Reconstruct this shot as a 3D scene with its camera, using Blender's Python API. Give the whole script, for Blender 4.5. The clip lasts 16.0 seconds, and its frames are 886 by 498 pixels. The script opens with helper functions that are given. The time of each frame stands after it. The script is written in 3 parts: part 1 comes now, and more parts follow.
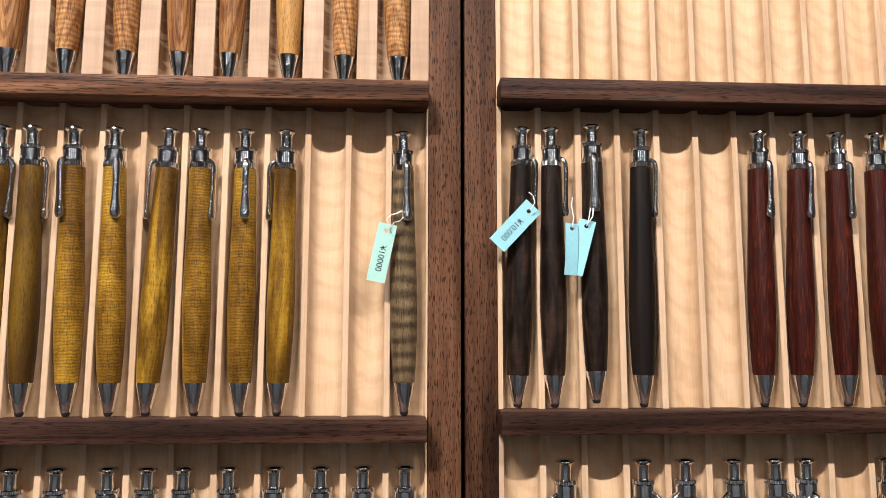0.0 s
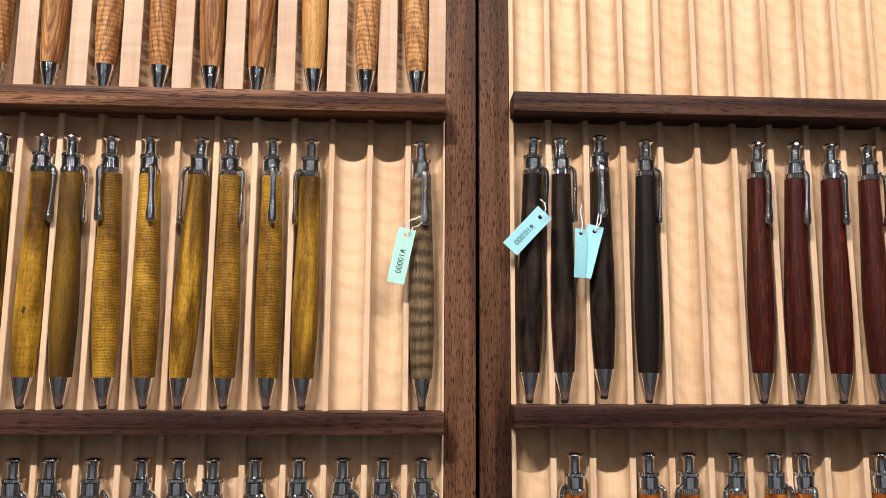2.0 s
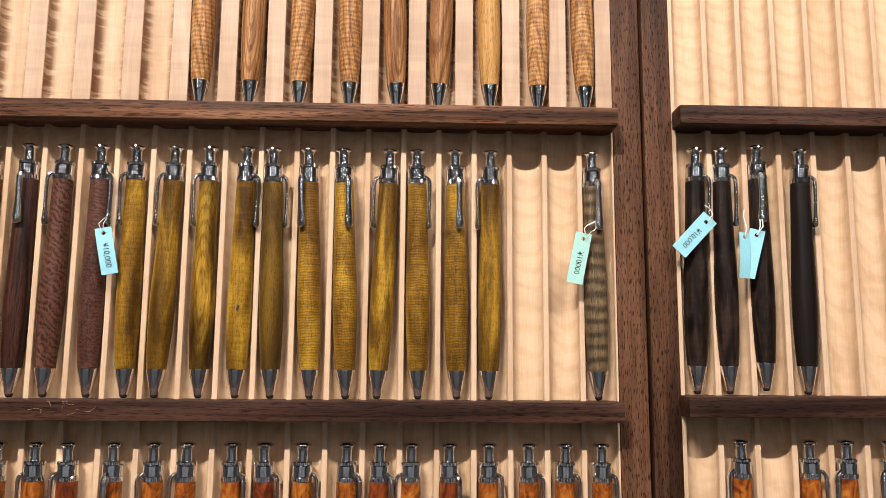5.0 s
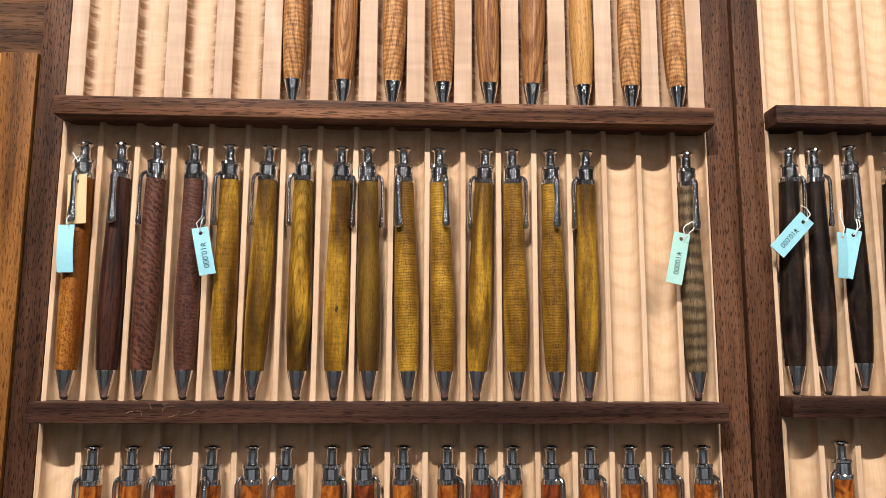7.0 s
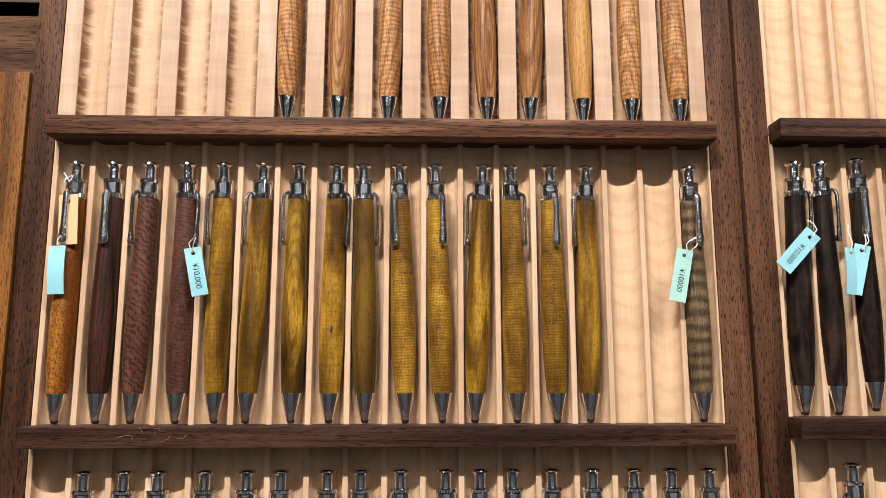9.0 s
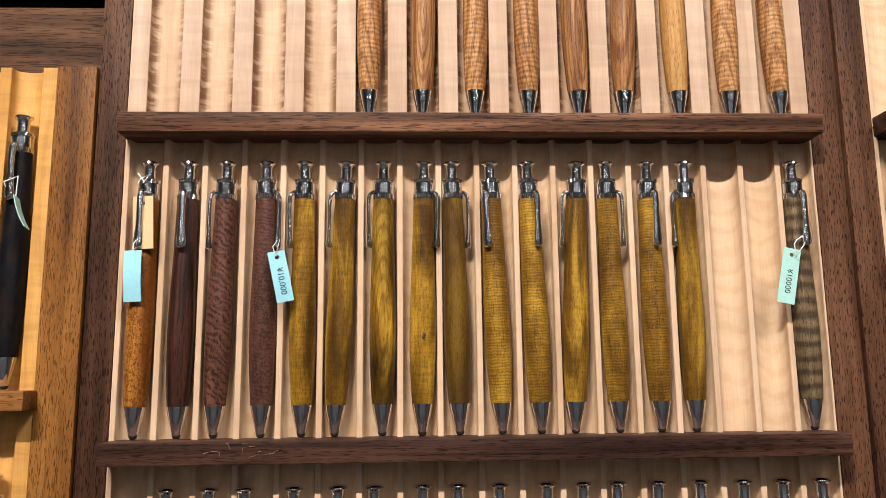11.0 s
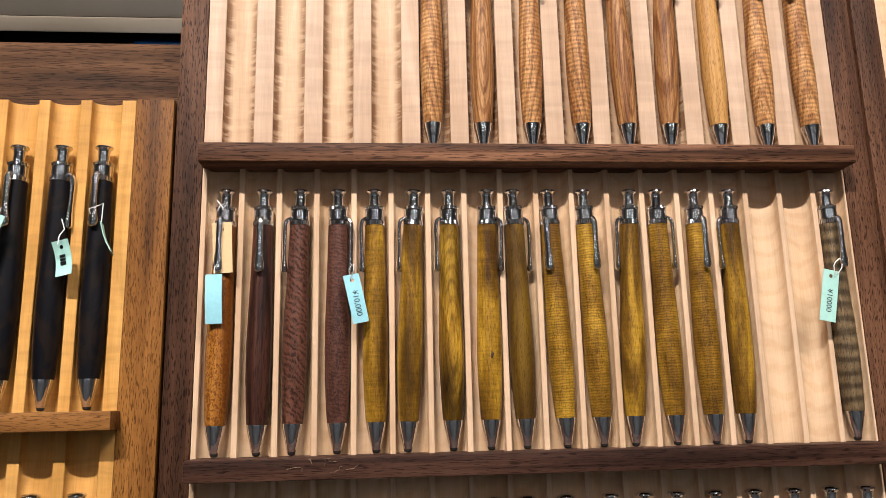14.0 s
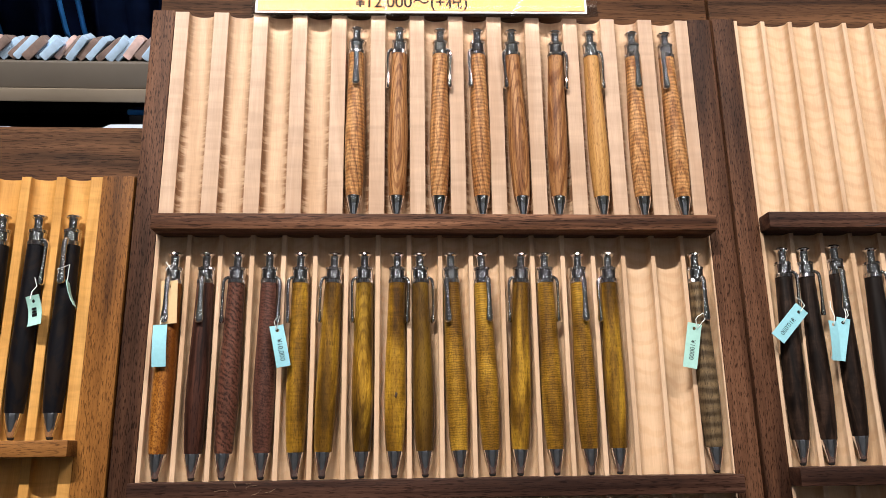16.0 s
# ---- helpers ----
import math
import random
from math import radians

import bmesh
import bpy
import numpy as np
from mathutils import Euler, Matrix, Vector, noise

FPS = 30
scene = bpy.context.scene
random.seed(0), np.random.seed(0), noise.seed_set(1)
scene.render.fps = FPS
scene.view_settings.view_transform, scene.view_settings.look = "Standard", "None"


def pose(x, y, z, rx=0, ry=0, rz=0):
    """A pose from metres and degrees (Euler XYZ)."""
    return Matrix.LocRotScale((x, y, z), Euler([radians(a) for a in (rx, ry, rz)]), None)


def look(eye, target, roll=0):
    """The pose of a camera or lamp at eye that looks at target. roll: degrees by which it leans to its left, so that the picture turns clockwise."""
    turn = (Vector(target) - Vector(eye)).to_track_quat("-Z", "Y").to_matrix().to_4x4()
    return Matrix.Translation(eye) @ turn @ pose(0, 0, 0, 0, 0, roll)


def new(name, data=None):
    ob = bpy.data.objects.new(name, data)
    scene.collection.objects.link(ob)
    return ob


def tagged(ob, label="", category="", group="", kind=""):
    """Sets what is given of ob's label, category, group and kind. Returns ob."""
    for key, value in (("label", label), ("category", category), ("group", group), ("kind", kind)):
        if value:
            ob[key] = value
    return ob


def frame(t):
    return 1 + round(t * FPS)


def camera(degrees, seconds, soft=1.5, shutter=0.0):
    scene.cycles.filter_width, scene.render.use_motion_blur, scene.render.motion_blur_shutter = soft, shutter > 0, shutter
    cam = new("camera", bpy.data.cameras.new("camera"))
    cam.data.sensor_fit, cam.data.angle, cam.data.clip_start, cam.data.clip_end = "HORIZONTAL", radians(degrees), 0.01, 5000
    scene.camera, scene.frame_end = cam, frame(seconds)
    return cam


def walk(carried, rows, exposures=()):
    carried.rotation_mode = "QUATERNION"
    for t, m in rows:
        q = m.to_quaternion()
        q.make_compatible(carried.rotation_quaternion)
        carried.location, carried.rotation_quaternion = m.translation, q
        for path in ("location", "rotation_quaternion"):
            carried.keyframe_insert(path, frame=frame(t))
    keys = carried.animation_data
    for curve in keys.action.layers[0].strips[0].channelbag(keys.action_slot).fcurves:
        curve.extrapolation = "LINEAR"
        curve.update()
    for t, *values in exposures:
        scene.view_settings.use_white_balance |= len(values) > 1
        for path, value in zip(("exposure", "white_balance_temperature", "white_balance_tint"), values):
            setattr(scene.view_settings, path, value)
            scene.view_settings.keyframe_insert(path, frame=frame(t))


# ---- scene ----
# The sloping display is laid out upright (x along it, z up the slope, y into it), then leant back by LEAN about the x axis.
LEAN, HEIGHT = 32.0, 1.2
SLOPE = pose(0, 0, HEIGHT, -LEAN)
cam = camera(60.5, 16.0, soft=0.5)
# seconds, place in front of the display, yaw, pitch and roll against it
ROWS = [
    (0.0, -0.0064, 0.0048, -0.0038, -3.14, 7.41, 0.08),
    (0.5, -0.0100, 0.0012, -0.0064, -3.08, 7.49, 0.13),
    (1.0, -0.0093, -0.0108, -0.0108, -3.12, 7.97, 0.19),
    (1.5, -0.0121, -0.0154, -0.0140, -3.10, 8.25, 0.20),
    (2.0, -0.0148, -0.0161, -0.0116, -2.96, 8.38, 0.31),
    (2.5, -0.0218, -0.0185, -0.0129, -2.69, 8.59, 0.47),
    (3.0, -0.0315, -0.0208, -0.0180, -2.40, 8.88, 0.67),
    (3.5, -0.0499, -0.0181, -0.0157, -2.08, 8.68, 0.86),
    (4.0, -0.0664, -0.0221, -0.0117, -1.95, 8.68, 0.85),
    (4.5, -0.0750, -0.0328, -0.0149, -2.01, 8.70, 0.65),
    (5.0, -0.1064, -0.0460, -0.0118, -1.78, 7.89, 0.39),
    (5.2, -0.1397, -0.0618, -0.0219, -2.09, 7.85, 0.34),
    (7.5, -0.1678, -0.0370, -0.0152, -2.59, 9.07, 0.23),
    (8.0, -0.1613, -0.0383, -0.0149, -2.15, 9.56, 0.20),
    (10.3, -0.1601, -0.0208, -0.0090, -1.48, 9.23, -0.39),
    (10.5, -0.1656, -0.0198, -0.0129, -1.22, 9.36, -0.30),
    (11.0, -0.2125, -0.0094, -0.0050, -2.30, 9.18, -0.61),
    (11.5, -0.2424, -0.0005, -0.0036, -3.25, 9.43, -0.85),
    (12.0, -0.2527, 0.0021, -0.0044, -3.80, 9.30, -0.89),
    (12.5, -0.2550, -0.0017, -0.0052, -4.23, 9.59, -0.87),
    (13.0, -0.2563, -0.0048, -0.0078, -4.24, 9.87, -0.84),
    (13.5, -0.2563, -0.0171, -0.0099, -4.26, 10.39, -0.96),
    (14.0, -0.2641, -0.0271, -0.0127, -4.47, 11.59, -1.25),
    (14.5, -0.2403, -0.0739, -0.0094, -4.87, 13.09, -1.67),
    (15.0, -0.1976, -0.1047, -0.0013, -4.91, 13.79, -1.72),
    (15.5, -0.1829, -0.1023, 0.0012, -4.32, 14.56, -1.40),
    (16.0, -0.2037, -0.1033, -0.0209, -3.23, 14.86, -0.77),
]
walk(cam, [(t, SLOPE @ pose(x, y, z, 0, 0, yaw) @ pose(0, 0, 0, 90 + pitch) @ pose(0, 0, 0, 0, 0, roll)) for t, x, y, z, yaw, pitch, roll in ROWS],
     exposures=((0.0, 0.03), (5.0, 0.0), (8.0, -0.05), (12.0, -0.08), (14.0, -0.08), (15.0, -0.13), (16.0, -0.15)))

# ---- light ----
world = bpy.data.worlds.new("shop_air")
scene.world = world
world.use_nodes = True
world.node_tree.nodes["Background"].inputs[0].default_value = (0.9, 0.95, 1.0, 1)
world.node_tree.nodes["Background"].inputs[1].default_value = 0.02


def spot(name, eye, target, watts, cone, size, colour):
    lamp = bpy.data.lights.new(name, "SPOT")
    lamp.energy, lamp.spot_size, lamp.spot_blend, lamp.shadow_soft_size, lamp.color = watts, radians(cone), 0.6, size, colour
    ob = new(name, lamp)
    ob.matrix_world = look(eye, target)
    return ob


WARM = (1.0, 0.935, 0.885)
for tx, watts in ((-0.72, 75), (0.62, 33)):
    track = bpy.data.lights.new("ceiling_track_light", "AREA")
    track.shape, track.size, track.size_y, track.energy, track.color = "RECTANGLE", 0.6, 0.028, watts, WARM
    new("ceiling_track_light", track).matrix_world = look((tx, -0.03, 2.93), (tx, 0.36, 1.25))
# added, unseen spots: pools on the wall for bright streaks in chrome tips
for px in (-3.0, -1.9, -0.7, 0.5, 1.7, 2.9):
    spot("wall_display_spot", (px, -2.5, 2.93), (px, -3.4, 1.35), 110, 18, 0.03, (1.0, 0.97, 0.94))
# added dim long panels and four slim bright tubes, unseen, to streak the chrome
for px, py, wide, deep, watts in ((-0.85, -1.55, 0.62, 2.5, 0.55), (0.78, -1.55, 0.62, 2.5, 0.55), (-0.02, -1.55, 0.5, 2.5, 0.4),
                                  (-1.45, -1.6, 0.025, 2.9, 3.4), (-0.42, -1.6, 0.02, 2.9, 2.0), (0.37, -1.6, 0.02, 2.9, 2.0), (1.4, -1.6, 0.025, 2.9, 3.4)):
    panel = bpy.data.lights.new("added_ceiling_light", "AREA")
    panel.shape, panel.size, panel.size_y, panel.energy, panel.color = "RECTANGLE", wide, deep, watts, (0.97, 0.98, 1.0)
    new("added_ceiling_light", panel).matrix_world = pose(px, py, 2.96)
# added, unseen: washes the wall top behind the visitor for the chrome to mirror
for px in (-1.5, 1.5):
    wash = bpy.data.lights.new("added_wall_washer", "AREA")
    wash.shape, wash.size, wash.size_y, wash.energy, wash.color = "RECTANGLE", 2.2, 0.05, 17.0, (0.97, 0.98, 1.0)
    new("added_wall_washer", wash).matrix_world = look((px, -2.85, 2.95), (px, -3.4, 2.2))
# added, unseen: a lamp over the shelves behind, to brighten them
back = bpy.data.lights.new("added_ceiling_light", "AREA")
back.shape, back.size, back.size_y, back.energy, back.color = "RECTANGLE", 1.4, 0.3, 4.0, (1.0, 0.97, 0.92)
new("added_ceiling_light", back).matrix_world = pose(-0.9, 0.95, 2.96)

# ---- materials ----


def material(name):
    m = bpy.data.materials.new(name)
    m.use_nodes = True
    return m, m.node_tree, m.node_tree.nodes["Principled BSDF"]


def node(tree, kind, **values):
    n = tree.nodes.new(kind)
    for key, value in values.items():
        if key in n.inputs:
            n.inputs[key].default_value = value
    return n


def stretched(tree, scale, detail=4.0, rough=0.55, distortion=0.0, turn=(0, 0, 0)):
    """Noise on the object's own axes, stretched; shifted from thing to thing."""
    spot_, where, shift = node(tree, "ShaderNodeTexCoord"), node(tree, "ShaderNodeMapping"), node(tree, "ShaderNodeVectorMath")
    info = node(tree, "ShaderNodeObjectInfo")
    tree.links.new(spot_.outputs["Object"], where.inputs["Vector"])
    where.inputs["Scale"].default_value = scale
    where.inputs["Rotation"].default_value = turn
    shift.operation = "MULTIPLY_ADD"
    shift.inputs[1].default_value = (37.0, 53.0, 71.0)
    tree.links.new(info.outputs["Random"], shift.inputs[0])
    tree.links.new(where.outputs[0], shift.inputs[2])
    n = node(tree, "ShaderNodeTexNoise", Scale=1.0, Detail=detail, Roughness=rough, Distortion=distortion)
    tree.links.new(shift.outputs[0], n.inputs["Vector"])
    return n.outputs["Fac"]


def ramp(tree, value, stops):
    n = node(tree, "ShaderNodeValToRGB")
    while len(n.color_ramp.elements) < len(stops):
        n.color_ramp.elements.new(0.5)
    for e, (at, colour) in zip(n.color_ramp.elements, stops):
        e.position, e.color = at, (*colour, 1)
    tree.links.new(value, n.inputs[0])
    return n.outputs[0]


def mix(tree, a, b, amount, mode="MULTIPLY"):
    n = node(tree, "ShaderNodeMix")
    n.data_type, n.blend_type = "RGBA", mode
    for i, v in ((6, a), (7, b)):
        if isinstance(v, tuple):
            n.inputs[i].default_value = (*v, 1)
        else:
            tree.links.new(v, n.inputs[i])
    if isinstance(amount, float):
        n.inputs[0].default_value = amount
    else:
        tree.links.new(amount, n.inputs[0])
    return n.outputs[2]


def relief(tree, shader, value, strength, distance):
    n = node(tree, "ShaderNodeBump", Strength=strength, Distance=distance)
    tree.links.new(value, n.inputs["Height"])
    tree.links.new(n.outputs[0], shader.inputs["Normal"])


def wood(name, colours, along="z", grain=(70, 5), fine=(700, 25), figure=None, pores=None, rough=0.5, coat=0.0, bend=0.6, spread=(0.36, 0.64), fleck=None, shine=0.2, rings=None, streaks=0.55, bands=None, flame=0.0, tone=None):
    """Wood with its grain along one axis. figure: (strength, across, along) of the cross ripples; pores: (strength, across, along); fleck: (strength, scale, colour)."""
    m, tree, shader = material(name)

    def axes(across, length):
        return tuple(length if a == along else across for a in "xyz")

    steps = [(spread[0] + (spread[1] - spread[0]) * i / (len(colours) - 1), c) for i, c in enumerate(colours)]
    colour = ramp(tree, stretched(tree, axes(*grain), 5.0, 0.55, bend), steps)
    streak = stretched(tree, axes(*fine), 3.0, 0.6)
    colour = mix(tree, colour, ramp(tree, streak, [(0.3, (0.55, 0.5, 0.45)), (0.62, (1.0, 1.0, 1.0))]), streaks)
    height = streak
    if figure:
        band = stretched(tree, axes(figure[1], figure[2]), 3.0, 0.6, 0.8)
        colour = mix(tree, colour, ramp(tree, band, [(0.36, (0.42, 0.38, 0.34)), (0.5, (0.95, 0.95, 0.95)), (0.66, (1.45, 1.4, 1.3))]), figure[0])
    if bands:
        amount, density, wobble, tilt = bands
        spot_, info, shift = node(tree, "ShaderNodeTexCoord"), node(tree, "ShaderNodeObjectInfo"), node(tree, "ShaderNodeVectorMath")
        shift.operation = "ADD"
        where = node(tree, "ShaderNodeMapping")
        where.inputs["Rotation"].default_value = (radians(tilt), 0, 0)
        tree.links.new(spot_.outputs["Object"], where.inputs["Vector"])
        tree.links.new(where.outputs[0], shift.inputs[0])
        tree.links.new(info.outputs["Random"], shift.inputs[1])
        wave = node(tree, "ShaderNodeTexWave", Scale=density, Distortion=wobble, Detail=2.0)
        wave.inputs["Detail Scale"].default_value = 1.6
        wave.wave_type, wave.bands_direction = "BANDS", "Z"
        tree.links.new(shift.outputs[0], wave.inputs["Vector"])
        colour = mix(tree, colour, ramp(tree, wave.outputs["Fac"], [(0.1, (0.4, 0.36, 0.32)), (0.5, (0.9, 0.9, 0.9)), (0.9, (1.35, 1.3, 1.2))]), amount)
    if rings:
        amount, density, squash, centre, low = rings
        spot_, where = node(tree, "ShaderNodeTexCoord"), node(tree, "ShaderNodeMapping")
        info, shift = node(tree, "ShaderNodeObjectInfo"), node(tree, "ShaderNodeVectorMath")
        shift.operation = "MULTIPLY_ADD"
        shift.inputs[1].default_value = (0.006, 0.0, 0.05 * squash)
        where.inputs["Scale"].default_value, where.inputs["Location"].default_value = axes(1.0, squash), tuple(-c for c in centre)
        wave = node(tree, "ShaderNodeTexWave", Scale=density, Distortion=5.0 if density < 100 else 1.7, Detail=3.0)
        wave.inputs["Detail Scale"].default_value = 1.4
        wave.wave_type, wave.rings_direction = "RINGS", "SPHERICAL"
        tree.links.new(spot_.outputs["Object"], where.inputs["Vector"])
        tree.links.new(info.outputs["Random"], shift.inputs[0])
        tree.links.new(where.outputs[0], shift.inputs[2])
        tree.links.new(shift.outputs[0], wave.inputs["Vector"])
        colour = mix(tree, colour, ramp(tree, wave.outputs["Fac"], [(0.1, low), (0.45, (1.0, 1.0, 1.0))]), amount)
    if flame:
        # curled layers that show as slanting brown tongues where the steep walls of a groove cut through them, strongest low down
        place, split = node(tree, "ShaderNodeTexCoord"), node(tree, "ShaderNodeSeparateXYZ")
        tree.links.new(place.outputs["Object"], split.inputs[0])
        deep = node(tree, "ShaderNodeMapRange")
        deep.inputs["From Max"].default_value = 0.0074
        tree.links.new(split.outputs["Y"], deep.inputs["Value"])
        wall_ = ramp(tree, deep.outputs[0], [(0.03, (0, 0, 0)), (0.12, (1, 1, 1)), (0.76, (0.95, 0.95, 0.95)), (0.94, (0, 0, 0))])
        high = node(tree, "ShaderNodeMapRange")
        high.inputs["From Min"].default_value, high.inputs["From Max"].default_value = 0.125, 0.285
        tree.links.new(split.outputs["Z"], high.inputs["Value"])
        low = ramp(tree, high.outputs[0], [(0.0, (1, 1, 1)), (0.4, (0.8, 0.8, 0.8)), (0.8, (0.3, 0.3, 0.3))])
        tongues = ramp(tree, stretched(tree, (60, 60, 260), 2.0, 0.5, 0.6, (0, radians(30), 0)), [(0.47, (1, 1, 1)), (0.6, (0, 0, 0))])
        amount = mix(tree, mix(tree, wall_, low, 1.0), tongues, 1.0)
        colour = mix(tree, colour, mix(tree, colour, (0.34, 0.2, 0.11), 1.0), mix(tree, amount, (flame, flame, flame), 1.0), "MIX")
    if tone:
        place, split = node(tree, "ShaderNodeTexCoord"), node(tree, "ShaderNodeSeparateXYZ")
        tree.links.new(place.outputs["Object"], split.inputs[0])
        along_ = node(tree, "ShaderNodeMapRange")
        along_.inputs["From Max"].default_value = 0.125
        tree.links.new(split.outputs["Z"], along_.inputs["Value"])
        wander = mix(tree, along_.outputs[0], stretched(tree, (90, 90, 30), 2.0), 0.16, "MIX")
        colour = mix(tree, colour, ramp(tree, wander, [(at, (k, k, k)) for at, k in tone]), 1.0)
    if fleck:
        spots = stretched(tree, (fleck[1], fleck[1], fleck[1] * 0.55), 3.0, 0.6, 1.4)
        colour = mix(tree, colour, fleck[2], ramp(tree, spots, [(0.48, (0, 0, 0)), (0.56, (fleck[0],) * 3)]), "MIX")
    if pores:
        dots = stretched(tree, axes(pores[1], pores[2]), 1.0, 0.5)
        dark = ramp(tree, dots, [(0.37, (0.2, 0.15, 0.13)), (0.44, (1.0, 1.0, 1.0))])
        colour = mix(tree, colour, dark, pores[0])
        height = dark
    tree.links.new(colour, shader.inputs["Base Color"])
    shader.inputs["Roughness"].default_value = rough
    shader.inputs["Coat Weight"].default_value = coat
    shader.inputs["Coat Roughness"].default_value = 0.18
    shader.inputs["Specular IOR Level"].default_value = shine
    relief(tree, shader, height, 0.22, 0.0003)
    return m


def plain(name, colour, rough=0.5, metal=0.0, grain=0.0, scale=300.0, bump=0.0):
    m, tree, shader = material(name)
    shader.inputs["Base Color"].default_value = (*colour, 1)
    shader.inputs["Roughness"].default_value, shader.inputs["Metallic"].default_value = rough, metal
    if grain:
        cloud = stretched(tree, (scale, scale, scale), 4.0)
        low, high = tuple(c * (1 - grain) for c in colour), tuple(min(1.0, c * (1 + grain)) for c in colour)
        tree.links.new(ramp(tree, cloud, [(0.3, low), (0.7, high)]), shader.inputs["Base Color"])
        if bump:
            relief(tree, shader, cloud, bump, 0.0004)
    return m


WALNUT = ((0.038, 0.0165, 0.0095), (0.094, 0.042, 0.0225), (0.168, 0.079, 0.043))
walnut_up = wood("walnut_upright", WALNUT, "z", (45, 3), (900, 22), None, (0.92, 1700, 210), 0.55, streaks=0.85, shine=0.1)
walnut_across = wood("walnut_across", ((0.052, 0.0225, 0.0125), (0.135, 0.061, 0.033), (0.235, 0.112, 0.062)), "x", (150, 5), (900, 12), None, (0.85, 2000, 120), 0.5, streaks=1.0, shine=0.1)
walnut_dark = wood("walnut_dark", ((0.026, 0.012, 0.0085), (0.06, 0.028, 0.019), (0.102, 0.049, 0.032)), "x", (110, 5), (800, 14), None, (0.8, 2000, 130), 0.5, streaks=0.9, shine=0.1)
walnut_brown = wood("walnut_brown", ((0.0896, 0.0336, 0.0081), (0.193, 0.078, 0.0182), (0.276, 0.118, 0.0283)), "z", (40, 3), (900, 22), None, (0.75, 2600, 230), 0.5, shine=0.1)
walnut_brown_across = wood("walnut_brown_across", ((0.11, 0.0457, 0.0132), (0.214, 0.0915, 0.0263), (0.296, 0.135, 0.0385)), "x", (55, 4), (520, 22), None, (0.7, 2600, 200), 0.5, shine=0.1)
panel_walnut = wood("panel_walnut", ((0.03, 0.0125, 0.0055), (0.077, 0.034, 0.0145), (0.122, 0.057, 0.025)), "x", (70, 4), (600, 12), None, (0.75, 2000, 110), 0.6, shine=0.08)
maple = wood("maple", ((0.5, 0.33, 0.206), (0.57, 0.395, 0.262), (0.62, 0.437, 0.297)), "z", (60, 6), (1500, 60), (0.1, 25, 70), None, 0.42, bend=0.8, rings=(0.07, 9, 0.2, (0.02, 0.0, 0.0), (0.72, 0.58, 0.46)), streaks=0.32)
maple_cut = wood("maple_cut_across_the_rings", ((0.53, 0.345, 0.202), (0.6, 0.41, 0.256), (0.64, 0.45, 0.292)), "z", (60, 6), (1500, 60), (0.12, 25, 70), None, 0.42, bend=0.8, rings=(0.22, 45, 1.0, (-0.1, -0.3, -0.17), (0.76, 0.6, 0.46)), streaks=0.22)
maple_curly = wood("maple_curly", ((0.44, 0.293, 0.198), (0.49, 0.342, 0.242), (0.54, 0.383, 0.277)), "z", (60, 6), (1500, 60), (0.14, 12, 120), None, 0.42, bend=0.8, streaks=0.22)
maple_curly_cut = wood("maple_curly_cut", ((0.47, 0.305, 0.187), (0.54, 0.365, 0.235), (0.585, 0.41, 0.27)), "z", (60, 6), (1500, 60), (0.12, 30, 200), None, 0.42, bend=0.8, streaks=0.25, flame=0.9)
maple_yellow = wood("maple_yellow", ((0.47, 0.235, 0.06), (0.55, 0.285, 0.08), (0.61, 0.33, 0.1)), "z", (60, 6), (1500, 60), (0.22, 25, 150), None, 0.42, bend=0.8, streaks=0.3)

chrome = plain("chrome", (0.8, 0.81, 0.84), 0.035, 1.0)
black_hole = plain("black_mouth_and_shade", (0.01, 0.01, 0.01), 0.6)
tag_blue = plain("pale_blue_card", (0.26, 0.55, 0.63), 0.75, 0.0, 0.05, 500, 0.1)
tag_green = plain("pale_green_card", (0.34, 0.59, 0.53), 0.75, 0.0, 0.05, 500, 0.1)
tag_cream = plain("cream_card", (0.6, 0.42, 0.22), 0.75, 0.0, 0.05, 500, 0.1)
ink = plain("black_ink", (0.008, 0.008, 0.009), 0.7)
ink.node_tree.nodes["Principled BSDF"].inputs["Specular IOR Level"].default_value = 0.1
knot_brown = plain("knot_brown", (0.035, 0.014, 0.004), 0.5, 0, 0.4, 900)
fibre_pale = plain("dry_fibre", (0.3, 0.2, 0.12), 0.8)
thread = plain("white_thread", (0.75, 0.78, 0.76), 0.8)

